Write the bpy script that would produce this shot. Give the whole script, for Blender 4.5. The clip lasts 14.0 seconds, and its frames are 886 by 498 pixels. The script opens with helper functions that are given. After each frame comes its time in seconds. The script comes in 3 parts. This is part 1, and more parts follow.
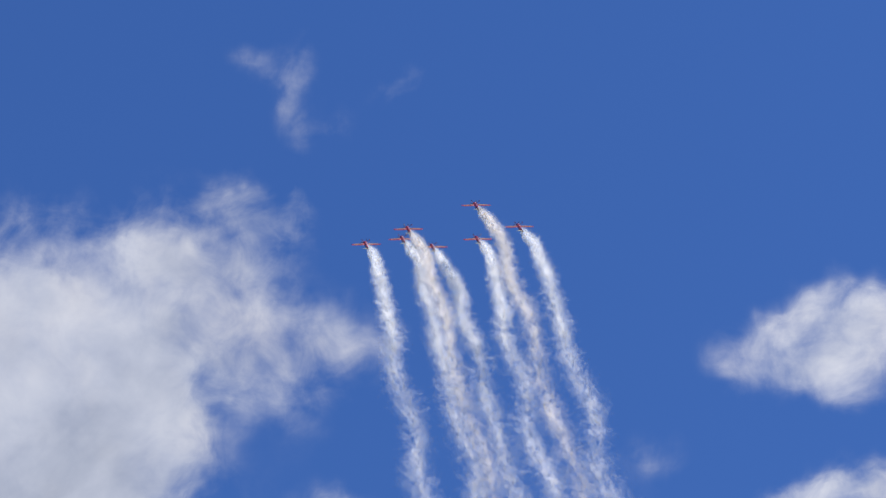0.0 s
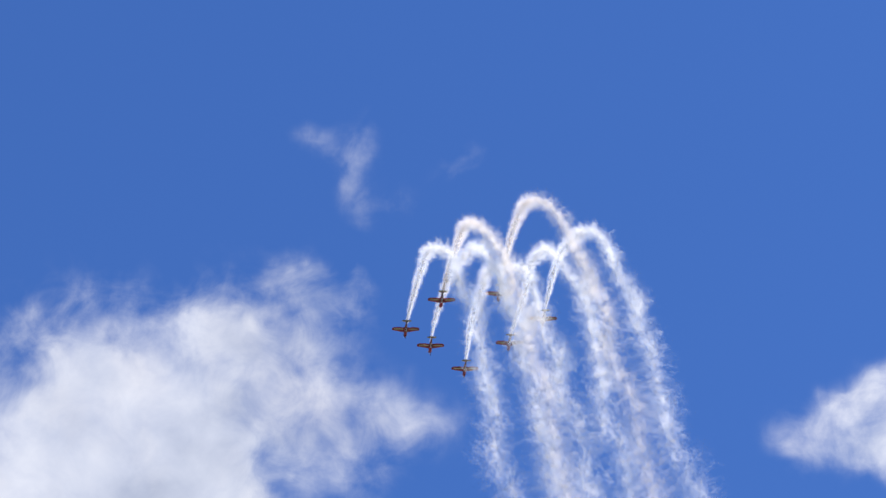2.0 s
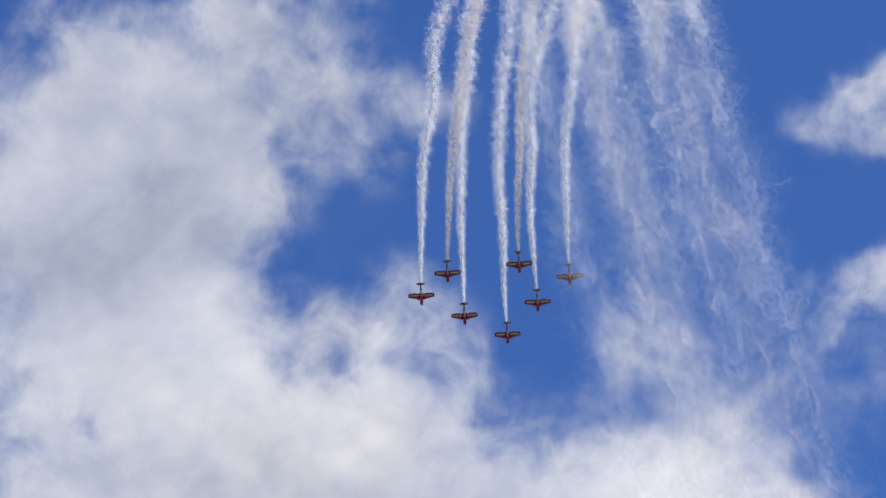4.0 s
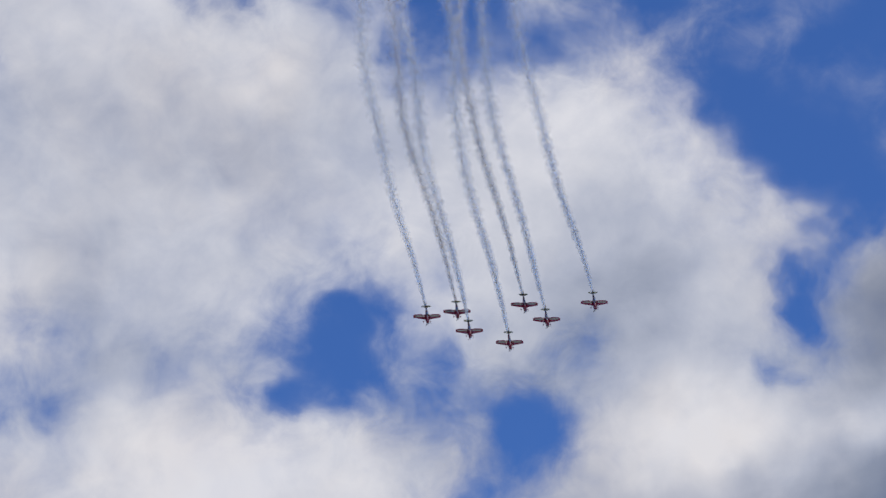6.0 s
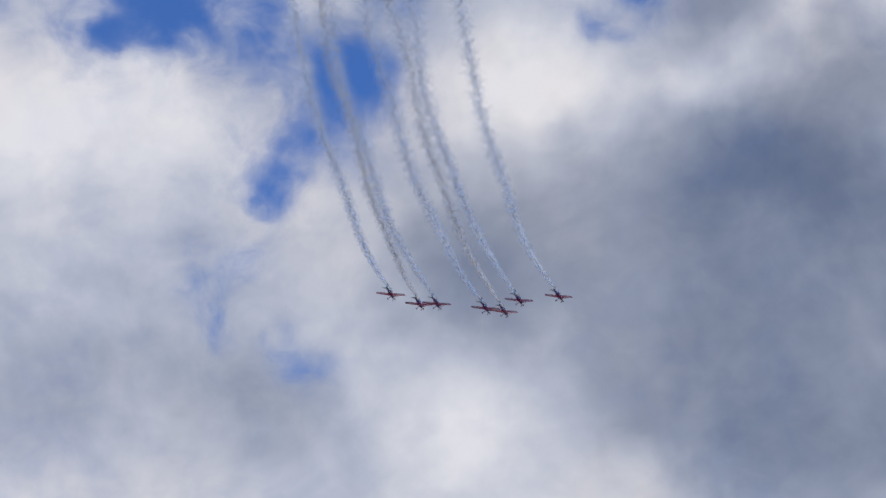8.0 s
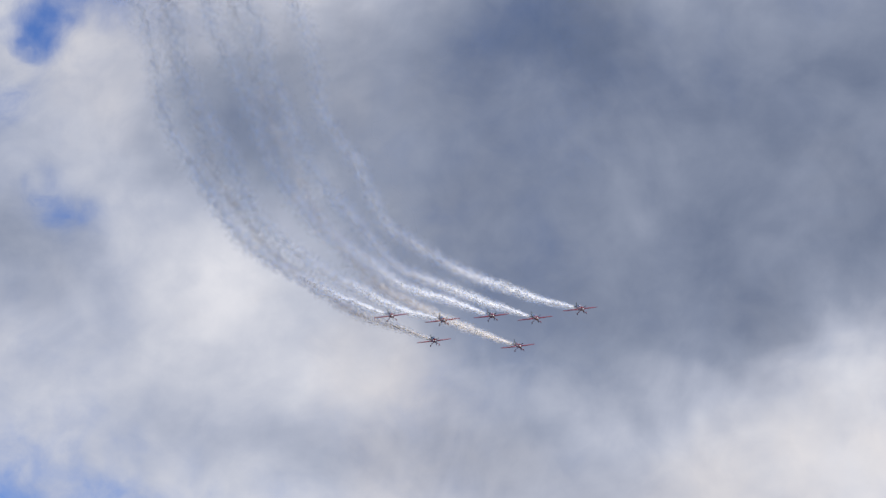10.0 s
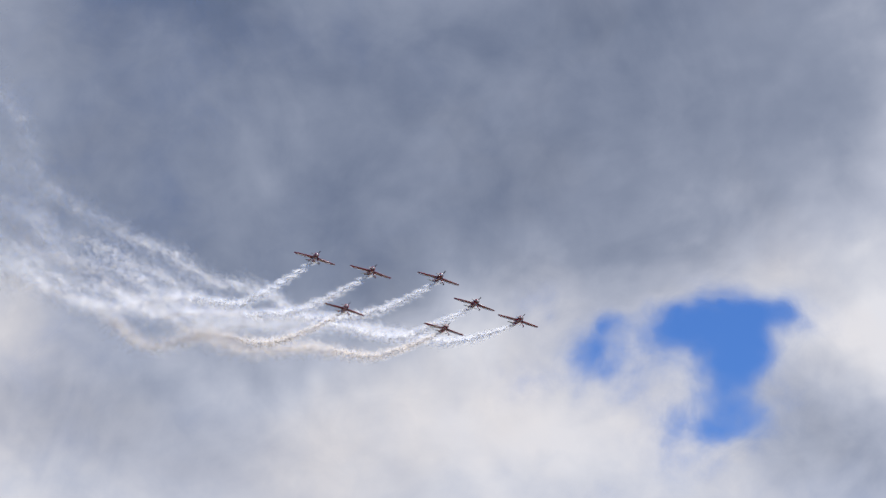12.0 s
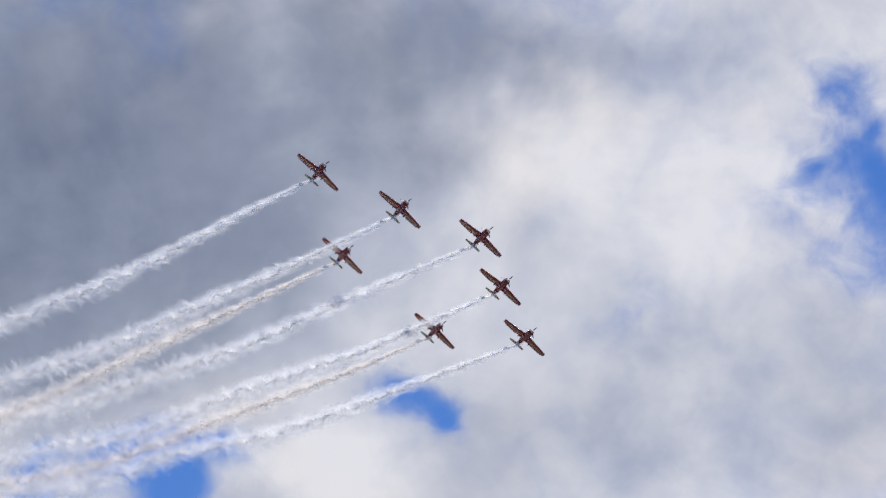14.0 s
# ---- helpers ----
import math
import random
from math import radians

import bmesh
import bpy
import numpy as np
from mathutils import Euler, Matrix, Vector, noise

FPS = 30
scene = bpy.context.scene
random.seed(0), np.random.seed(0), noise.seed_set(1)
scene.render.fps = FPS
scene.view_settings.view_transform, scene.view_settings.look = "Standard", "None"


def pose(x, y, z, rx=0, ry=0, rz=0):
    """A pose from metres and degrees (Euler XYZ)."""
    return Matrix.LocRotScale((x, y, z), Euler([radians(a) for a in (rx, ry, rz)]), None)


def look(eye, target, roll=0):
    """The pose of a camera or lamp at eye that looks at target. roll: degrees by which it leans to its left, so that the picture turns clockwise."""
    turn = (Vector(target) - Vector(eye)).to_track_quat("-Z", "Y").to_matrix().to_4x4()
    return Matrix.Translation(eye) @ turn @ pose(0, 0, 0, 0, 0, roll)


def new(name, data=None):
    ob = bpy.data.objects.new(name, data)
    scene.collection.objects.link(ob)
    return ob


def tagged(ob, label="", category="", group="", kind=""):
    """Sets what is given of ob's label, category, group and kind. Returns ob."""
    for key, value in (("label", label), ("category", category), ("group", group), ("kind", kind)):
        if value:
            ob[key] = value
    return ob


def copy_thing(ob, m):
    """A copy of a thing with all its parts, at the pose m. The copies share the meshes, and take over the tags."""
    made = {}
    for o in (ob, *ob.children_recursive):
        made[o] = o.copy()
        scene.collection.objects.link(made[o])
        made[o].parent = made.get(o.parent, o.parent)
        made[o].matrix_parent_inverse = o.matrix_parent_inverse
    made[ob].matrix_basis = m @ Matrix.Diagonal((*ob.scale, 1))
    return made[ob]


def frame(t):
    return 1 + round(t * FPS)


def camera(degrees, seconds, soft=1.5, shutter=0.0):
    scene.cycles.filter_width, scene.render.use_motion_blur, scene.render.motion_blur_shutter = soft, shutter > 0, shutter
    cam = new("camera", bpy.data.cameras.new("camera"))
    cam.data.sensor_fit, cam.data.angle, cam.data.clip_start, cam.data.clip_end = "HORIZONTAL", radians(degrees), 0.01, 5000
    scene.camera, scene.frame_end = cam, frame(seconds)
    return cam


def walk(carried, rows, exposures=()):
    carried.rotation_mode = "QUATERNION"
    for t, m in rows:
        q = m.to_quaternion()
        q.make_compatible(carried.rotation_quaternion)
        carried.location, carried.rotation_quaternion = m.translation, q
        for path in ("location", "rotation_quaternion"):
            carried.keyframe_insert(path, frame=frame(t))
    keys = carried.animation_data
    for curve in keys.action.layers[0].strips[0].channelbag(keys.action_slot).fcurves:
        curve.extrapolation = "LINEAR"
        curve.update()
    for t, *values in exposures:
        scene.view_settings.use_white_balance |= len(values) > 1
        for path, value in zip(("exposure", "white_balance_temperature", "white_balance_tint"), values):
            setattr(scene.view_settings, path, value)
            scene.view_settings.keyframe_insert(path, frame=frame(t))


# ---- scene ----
# ---- the camera and its pan: a viewer on the ground follows the formation ----
cam = camera(20.0, 14.0, soft=1.5)
EYE = (0.0, 0.0, 1.7)


def aim(yaw, pitch, roll):
    return pose(*EYE, 90 + pitch, 0, -yaw) @ pose(0, 0, 0, 0, 0, roll)


PAN = [
    (0, 0.00, 45.00, -0.89),
    (0.5, -0.73, 47.86, 0.03),
    (1, -1.26, 48.02, 0.41),
    (1.5, -2.01, 47.48, 0.62),
    (2, -2.02, 46.77, 0.70),
    (2.2, -2.50, 46.50, 0.97),
    (4.3, -2.32, 38.83, 0.80),
    (4.5, -2.31, 38.42, 0.77),
    (5, -1.36, 35.87, 0.47),
    (5.5, -1.02, 33.46, 0.39),
    (6, 0.42, 31.36, 0.42),
    (6.5, 1.56, 28.70, 0.00),
    (7, 2.02, 26.87, 0.24),
    (7.5, 2.90, 24.90, 0.32),
    (8, 5.02, 23.33, 0.35),
    (8.2, 5.44, 23.23, 0.12),
    (10.3, 12.24, 19.85, 0.24),
    (10.5, 13.28, 19.84, -0.22),
    (11, 15.48, 19.28, 0.16),
    (11.5, 17.26, 19.24, 0.22),
    (12, 19.91, 19.21, -0.08),
    (12.5, 22.63, 19.72, -0.44),
    (13, 25.10, 21.03, -0.82),
    (13.5, 28.59, 20.82, -1.66),
    (14, 33.47, 21.89, -2.53),
]
walk(cam, [(t, aim(yaw, pitch, roll)) for t, yaw, pitch, roll in PAN],
     [(0, 0.1), (1, 0.42), (2.2, 0.42), (4.3, -0.04), (5, -0.13), (6, -0.17), (8, -0.11), (10.5, -0.1), (14, -0.1)])
scene.cycles.transparent_max_bounces = 400

# ---- light ----
SUN_EL, SUN_AZ = 56.0, 125.0  # degrees above the horizon, degrees clockwise from +y
world = bpy.data.worlds.new("daylight")
scene.world = world
world.use_nodes = True
wt = world.node_tree
sky = wt.nodes.new("ShaderNodeTexSky")
sky.sky_type = "NISHITA"
sky.sun_disc = False
sky.sun_elevation = radians(SUN_EL)
sky.sun_rotation = radians(SUN_AZ)
sky.air_density = 1.0
sky.dust_density = 0.0
sky.ozone_density = 4.0
tint = wt.nodes.new("ShaderNodeMix")
tint.data_type, tint.blend_type = "RGBA", "MULTIPLY"
tint.inputs["Factor"].default_value = 1.0
for socket in tint.inputs:
    if socket.type == "RGBA" and socket.name == "A":
        wt.links.new(sky.outputs[0], socket)
    if socket.type == "RGBA" and socket.name == "B":
        socket.default_value = (0.49, 0.75, 1.22, 1)
wt.links.new(next(o for o in tint.outputs if o.type == "RGBA"), wt.nodes["Background"].inputs[0])
wt.nodes["Background"].inputs[1].default_value = 0.12
sun = new("sun", bpy.data.lights.new("sun", "SUN"))
sun.data.energy = 6.8
sun.data.angle = radians(0.5)
sun.data.color = (1.0, 0.95, 0.88)
e, a = radians(SUN_EL), radians(SUN_AZ)
sun.matrix_world = look((math.sin(a) * math.cos(e) * 900, math.cos(a) * math.cos(e) * 900, math.sin(e) * 900), (0, 0, 0))


# ---- materials ----
class Nodes:
    """A small builder for node materials."""

    def __init__(self, name):
        self.mat = bpy.data.materials.new(name)
        self.mat.use_nodes = True
        self.tree = self.mat.node_tree
        self.tree.nodes.clear()
        self.out = self.add("ShaderNodeOutputMaterial")

    def add(self, kind, **props):
        node = self.tree.nodes.new(kind)
        for key, value in props.items():
            setattr(node, key, value)
        return node

    def link(self, a, b):
        self.tree.links.new(a, b)

    def feed(self, socket, value):
        if isinstance(value, bpy.types.NodeSocket):
            self.link(value, socket)
        else:
            socket.default_value = value

    def math(self, op, a, b=0.0, clamp=False):
        n = self.add("ShaderNodeMath", operation=op, use_clamp=clamp)
        self.feed(n.inputs[0], a)
        self.feed(n.inputs[1], b)
        return n.outputs[0]

    def noise(self, vector, scale, detail=4.0, rough=0.55, lacunarity=2.0, distortion=0.0):
        n = self.add("ShaderNodeTexNoise")
        self.link(vector, n.inputs["Vector"])
        n.inputs["Scale"].default_value = scale
        n.inputs["Detail"].default_value = detail
        n.inputs["Roughness"].default_value = rough
        n.inputs["Lacunarity"].default_value = lacunarity
        n.inputs["Distortion"].default_value = distortion
        return n.outputs["Fac"]

    def smooth(self, value, low, high, to_low=0.0, to_high=1.0):
        n = self.add("ShaderNodeMapRange", interpolation_type="SMOOTHSTEP")
        self.link(value, n.inputs[0])
        for i, v in enumerate((low, high, to_low, to_high)):
            n.inputs[i + 1].default_value = v
        return n.outputs[0]

    def ramp(self, value, stops):
        n = self.add("ShaderNodeValToRGB")
        while len(n.color_ramp.elements) < len(stops):
            n.color_ramp.elements.new(0.5)
        for el, (at, col) in zip(n.color_ramp.elements, stops):
            el.position, el.color = at, (*col, 1)
        self.link(value, n.inputs[0])
        return n.outputs[0]

    def attribute(self, name):
        return self.add("ShaderNodeAttribute", attribute_name=name).outputs["Fac"]

    def surface(self, shader):
        self.link(shader, self.out.inputs["Surface"])
        return self.mat


def paint(name, colour, rough=0.3, metal=0.0, wear=0.12, coat=0.2):
    """Sprayed aircraft paint with slight fading, oil streaks and fine unevenness."""
    n = Nodes(name)
    where = n.add("ShaderNodeTexCoord").outputs["Object"]
    blotch = n.noise(where, 1.7, 5, 0.6)
    grain = n.noise(where, 24.0, 3, 0.6)
    dull = tuple(c * (1 - 2.4 * wear) for c in colour)
    pale = tuple(min(1, c * (1 + wear) + 0.02 * wear) for c in colour)
    b = n.add("ShaderNodeBsdfPrincipled")
    n.link(n.ramp(blotch, [(0.3, dull), (0.55, colour), (0.8, pale)]), b.inputs["Base Color"])
    n.link(n.smooth(grain, 0.3, 0.7, rough * 0.8, rough * 1.3), b.inputs["Roughness"])
    b.inputs["Metallic"].default_value = metal
    b.inputs["Coat Weight"].default_value = coat
    bump = n.add("ShaderNodeBump")
    bump.inputs["Strength"].default_value = 0.04
    n.link(grain, bump.inputs["Height"])
    n.link(bump.outputs[0], b.inputs["Normal"])
    return n.surface(b.outputs[0])


RED = paint("red_paint", (0.21, 0.005, 0.015))
CREAM = paint("cream_paint", (0.31, 0.29, 0.18))
OCHRE = paint("ochre_paint", (0.27, 0.14, 0.05))
WHITE = paint("white_paint", (0.78, 0.77, 0.74))
DARK = paint("dark_paint", (0.05, 0.03, 0.035), 0.4)
GREEN = paint("green_paint", (0.05, 0.09, 0.05), 0.4)
RUBBER = paint("tyre_rubber", (0.025, 0.025, 0.027), 0.8, 0, 0.2, 0)
METAL = paint("brushed_metal", (0.55, 0.55, 0.56), 0.3, 1.0, 0.1, 0)


def canopy_glass():
    n = Nodes("canopy_glass")
    b = n.add("ShaderNodeBsdfPrincipled")
    b.inputs["Base Color"].default_value = (0.75, 0.8, 0.85, 1)
    b.inputs["Roughness"].default_value = 0.04
    b.inputs["IOR"].default_value = 1.49
    b.inputs["Transmission Weight"].default_value = 0.75
    return n.surface(b.outputs[0])


GLASS = canopy_glass()


def smoke_material(name, colour):
    """Oil smoke: pale droplets that scatter the sun through and back; torn into curls that stand still in the air."""
    n = Nodes(name)
    where = n.add("ShaderNodeNewGeometry").outputs["Position"]
    age = n.attribute("age")
    curl = n.noise(where, 0.34, 4, 0.6, 2.1, 1.2)
    fine = n.noise(where, 0.85, 3, 0.6, 2.0, 0.9)
    torn = n.math("ADD", n.math("MULTIPLY", curl, 0.55), n.math("MULTIPLY", fine, 0.45))
    rough = n.smooth(age, 0.0, 1.9, 0.6, 5.0)
    dense = n.math("ADD", n.attribute("body"), n.math("MULTIPLY", n.math("SUBTRACT", torn, 0.5), rough))
    alpha = n.math("MULTIPLY", n.smooth(dense, 0.05, 0.95), n.attribute("veil"))
    d = n.add("ShaderNodeBsdfDiffuse")
    d.inputs["Color"].default_value = (*colour, 1)
    tr = n.add("ShaderNodeBsdfTranslucent")
    tr.inputs["Color"].default_value = (*colour, 1)
    bump = n.add("ShaderNodeBump")
    bump.inputs["Strength"].default_value = 0.35
    bump.inputs["Distance"].default_value = 0.8
    n.link(torn, bump.inputs["Height"])
    n.link(bump.outputs[0], d.inputs["Normal"])
    lit = n.add("ShaderNodeMixShader")
    lit.inputs[0].default_value = 0.5
    n.link(d.outputs[0], lit.inputs[1])
    n.link(tr.outputs[0], lit.inputs[2])
    clear = n.add("ShaderNodeBsdfTransparent")
    mix = n.add("ShaderNodeMixShader")
    n.link(alpha, mix.inputs[0])
    n.link(clear.outputs[0], mix.inputs[1])
    n.link(lit.outputs[0], mix.inputs[2])
    return n.surface(mix.outputs[0])


SMOKE_WHITE = smoke_material("white_smoke", (0.945, 0.95, 0.96))
SMOKE_BEIGE = smoke_material("beige_smoke", (0.93, 0.885, 0.84))


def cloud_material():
    """Distant cloud: light and shade painted into its glow, fading at torn edges."""
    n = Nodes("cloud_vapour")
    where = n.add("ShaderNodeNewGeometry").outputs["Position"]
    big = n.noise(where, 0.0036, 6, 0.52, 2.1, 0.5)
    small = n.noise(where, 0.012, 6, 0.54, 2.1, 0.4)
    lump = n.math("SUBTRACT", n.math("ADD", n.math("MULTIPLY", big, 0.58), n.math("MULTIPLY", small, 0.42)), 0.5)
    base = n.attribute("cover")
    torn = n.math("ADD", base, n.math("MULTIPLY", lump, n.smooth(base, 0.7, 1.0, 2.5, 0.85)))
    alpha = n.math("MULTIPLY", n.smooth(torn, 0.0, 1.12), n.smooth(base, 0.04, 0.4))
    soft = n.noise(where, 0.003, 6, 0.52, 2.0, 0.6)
    # shade painted into the glow: placed patches plus noise, darker as it grows
    painted_shade = n.math("ADD", n.attribute("painted_shade"), n.math("MULTIPLY", n.math("SUBTRACT", soft, 0.47), 0.85))
    painted_shade = n.math("SUBTRACT", painted_shade, n.math("MULTIPLY", lump, 0.62))
    painted_shade = n.math("ADD", n.math("MULTIPLY", painted_shade, 0.7), 0.14)
    tone = n.ramp(painted_shade, [(0.0, (0.83, 0.815, 0.84)), (0.14, (0.685, 0.69, 0.745)), (0.31, (0.505, 0.53, 0.62)), (0.54, (0.30, 0.335, 0.43)), (0.82, (0.16, 0.195, 0.285)), (1.0, (0.11, 0.145, 0.225))])
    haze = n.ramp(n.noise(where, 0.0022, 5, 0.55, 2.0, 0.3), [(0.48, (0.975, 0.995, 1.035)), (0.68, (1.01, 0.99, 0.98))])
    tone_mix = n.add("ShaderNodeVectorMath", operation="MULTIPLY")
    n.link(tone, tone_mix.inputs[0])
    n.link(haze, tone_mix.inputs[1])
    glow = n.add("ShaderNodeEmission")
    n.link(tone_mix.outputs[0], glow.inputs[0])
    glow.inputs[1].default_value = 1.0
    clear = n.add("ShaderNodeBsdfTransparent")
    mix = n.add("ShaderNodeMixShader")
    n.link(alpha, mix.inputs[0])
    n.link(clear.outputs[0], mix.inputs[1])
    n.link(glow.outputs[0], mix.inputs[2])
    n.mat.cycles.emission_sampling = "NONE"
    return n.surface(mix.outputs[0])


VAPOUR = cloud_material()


def meadow():
    n = Nodes("airfield_grass")
    where = n.add("ShaderNodeNewGeometry").outputs["Position"]
    mottled = n.noise(where, 0.02, 8, 0.65)
    b = n.add("ShaderNodeBsdfPrincipled")
    n.link(n.ramp(mottled, [(0.3, (0.09, 0.085, 0.06)), (0.6, (0.15, 0.13, 0.10)), (0.8, (0.22, 0.19, 0.16))]), b.inputs["Base Color"])
    b.inputs["Roughness"].default_value = 0.9
    return n.surface(b.outputs[0])


# ---- mesh helpers ----
def mesh_of(name, bm, material, smooth=True):
    data = bpy.data.meshes.new(name)
    bmesh.ops.recalc_face_normals(bm, faces=bm.faces)
    for f in bm.faces:
        f.smooth = smooth
    bm.to_mesh(data)
    bm.free()
    data.materials.append(material)
    return data


def part(name, bm, material, parent, label="", smooth=True):
    ob = new(name, mesh_of(name, bm, material, smooth))
    ob.parent = parent
    return tagged(ob, label)


def loft(rings, close=True):
    """A skin over rings of equally many points, capped at both ends."""
    bm = bmesh.new()
    rows = [[bm.verts.new(p) for p in ring] for ring in rings]
    k = len(rows[0])
    for r, s in zip(rows, rows[1:]):
        for i in range(k if close else k - 1):
            bm.faces.new((r[i], r[(i + 1) % k], s[(i + 1) % k], s[i]))
    if close:
        bm.faces.new(rows[0][::-1])
        bm.faces.new(rows[-1])
    return bm


def oval(y, half_width, low, high, sides=16, power=2.3):
    pts = []
    for i in range(sides):
        a = 2 * math.pi * i / sides
        c, s = math.cos(a), math.sin(a)
        pts.append((half_width * math.copysign(abs(c) ** (2 / power), c), y,
                    (low + high) / 2 + (high - low) / 2 * math.copysign(abs(s) ** (2 / power), s)))
    return pts


def airfoil(chord, thick, points=9):
    """A symmetrical section as (along chord from the leading edge, height)."""
    xs = [(1 - math.cos(math.pi * i / (points - 1))) / 2 for i in range(points)]
    h = [5 * thick * (0.2969 * x**0.5 - 0.126 * x - 0.3516 * x**2 + 0.2843 * x**3 - 0.1015 * x**4) for x in xs]
    top = [(x * chord, t * chord) for x, t in zip(xs, h)]
    return top + [(x, -z - 0.002) for x, z in reversed(top[1:-1])]


def ball(centre, radii, segments=12):
    bm = bmesh.new()
    bmesh.ops.create_uvsphere(bm, u_segments=segments, v_segments=segments // 2 + 2, radius=1, matrix=Matrix.Translation(centre) @ Matrix.Diagonal((*radii, 1)))
    return bm


def rod(a, b, ra, rb, sides=8):
    a, b = Vector(a), Vector(b)
    turn = (b - a).to_track_quat("Z", "Y").to_matrix()
    rings = []
    for p, r in ((a, ra), (b, rb)):
        rings.append([p + turn @ Vector((r * math.cos(2 * math.pi * i / sides), r * math.sin(2 * math.pi * i / sides), 0)) for i in range(sides)])
    return loft(rings)


# ---- the aerobatic aeroplane: span 7.4 m, length 6.7 m; x to its right, y ahead, z up ----
def wing_rings(stations, thick, z0=0.0, dihedral=0.0):
    rings = []
    for x, lead, chord in stations:
        rings.append([(x, lead - c, z0 + h + abs(x) * dihedral) for c, h in airfoil(chord, thick)])
    return rings


def build_aeroplane():
    plane = new("aerobatic_aeroplane")
    part("fuselage", loft([oval(1.55, .45, -.42, .40), oval(1.1, .46, -.46, .42), oval(.4, .45, -.48, .40), oval(-.4, .43, -.46, .36),
                           oval(-1.3, .37, -.40, .34), oval(-2.2, .28, -.30, .30), oval(-3.1, .19, -.20, .24), oval(-3.9, .1, -.10, .17), oval(-4.35, .05, -.02, .12)]), RED, plane)
    part("cowling", loft([oval(2.2, .2, -.2, .2), oval(2.16, .33, -.32, .31), oval(2.0, .42, -.40, .38), oval(1.56, .462, -.432, .412)]), RED, plane)
    part("belly_panel", loft([oval(-1.2, .3, -.43, -.2), oval(-2.2, .24, -.325, -.12), oval(-3.1, .16, -.22, -.06), oval(-3.9, .085, -.115, .0)]), RED, plane, "smoke-stained red rear belly panel")
    part("tail_spine", loft([oval(-1.9, .2, .1, .36), oval(-2.6, .16, .1, .33), oval(-3.3, .11, .1, .28), oval(-3.9, .06, .08, .22)]), DARK, plane, "dark painted rear spine")
    part("canopy", loft([oval(.35, .06, .34, .40), oval(.1, .24, .25, .58), oval(-.4, .32, .2, .78), oval(-.9, .3, .2, .78), oval(-1.4, .2, .2, .6), oval(-1.9, .06, .2, .36)]), GLASS, plane, "clear bubble canopy")
    part("cockpit_seat", loft([oval(-.25, .2, .18, .36), oval(-.8, .22, .18, .4), oval(-1.0, .16, .18, .62), oval(-1.2, .12, .18, .55)]), DARK, plane)
    for side in (1, -1):
        st = [(.38 * side, .86, 1.84), (1.2 * side, .68, 1.62), (2.4 * side, .41, 1.3), (3.5 * side, .16, 1.01), (3.66 * side, .12, .95), (3.7 * side, .06, .84)]
        wing = part("wing", loft(wing_rings(st, .15, -.12)), RED, plane)
        for name, lift, bands in (("upper_stripe", 1, ((.6, .60, .12), (1.2, .50, .30), (2.2, .42, .40), (3.2, .38, .38))),
                                  ("lower_stripe", -1, ((.75, .30, .34), (1.6, .26, .44), (2.5, .26, .46), (3.2, .30, .42)))):
            rings = []
            for x, first_u, wide in bands:
                lead, chord = .86 - .2245 * (x - .38), 1.84 - .266 * (x - .38)
                us = [first_u + wide * k / 5 for k in range(6)]
                hs = [5 * .15 * (0.2969 * u**0.5 - 0.126 * u - 0.3516 * u**2 + 0.2843 * u**3 - 0.1015 * u**4) for u in us]
                ring = [(x * side, lead - u * chord, -.12 + lift * (h * chord + .008)) for u, h in zip(us, hs)]
                ring += [(x * side, lead - u * chord, -.12 + lift * (h * chord - .02)) for u, h in ((us[5], hs[5]), (us[0], hs[0]))]
                rings.append(ring)
            part(name, loft(rings), CREAM if lift > 0 else OCHRE, wing, "cream wedge on the red wing" if lift > 0 else "dull ochre panel under the red wing", False)
        ail = []
        for x, lead, chord in ((1.3, .653, 1.595), (3.35, .193, 1.05)):
            y = lead - chord + .04
            ail.append([(x * side, y, -.095), (x * side, y - .2, -.118), (x * side, y - .2, -.126), (x * side, y, -.147)])
        part("aileron", loft(ail), RED, wing, "", False)
        part("tailplane", loft(wing_rings([(.05 * side, -3.4, .95), (.75 * side, -3.62, .66), (1.2 * side, -3.78, .44), (1.25 * side, -3.84, .34)], .09, .1)), CREAM, plane, "cream tailplane")
        elev = [[(x * side, y, .12), (x * side, y - .12, .105), (x * side, y - .12, .095), (x * side, y, .08)] for x, y in ((.08, -4.27), (1.2, -4.19))]
        part("elevator", loft(elev), GREEN, plane, "dark green elevator", False)
        leg = part("landing_gear_leg", rod((.3 * side, .75, -.38), (.92 * side, .82, -.98), .075, .045), RED, plane)
        part("wheel_spat", ball((.95 * side, .78, -1.0), (.11, .34, .17)), RED, leg)
        part("wheel", loft([[(x * side, .8 + .19 * math.cos(k * math.pi / 8), -1.06 + .19 * math.sin(k * math.pi / 8)) for k in range(16)] for x in (.90, 1.0)]), RUBBER, leg, "black rubber wheel")
        part("exhaust_pipe", rod((.18 * side, 1.3, -.42), (.2 * side, .9, -.52), .05, .05), METAL, plane, "bare metal exhaust pipe")
    fin = loft([[(h, lead - c, z) for c, h in airfoil(ch, .1)] for z, lead, ch in ((.1, -3.2, 1.0), (.7, -3.55, .78), (1.12, -3.8, .6), (1.18, -3.9, .44))])
    part("fin", fin, GREEN, plane, "dark green tail fin")
    rud = loft([[(.035, y, z), (.008, y - .38, z), (-.008, y - .38, z), (-.035, y, z)] for z, y in ((-.05, -4.2), (.6, -4.3), (1.15, -4.36))])
    part("rudder", rud, RED, plane, "", False)
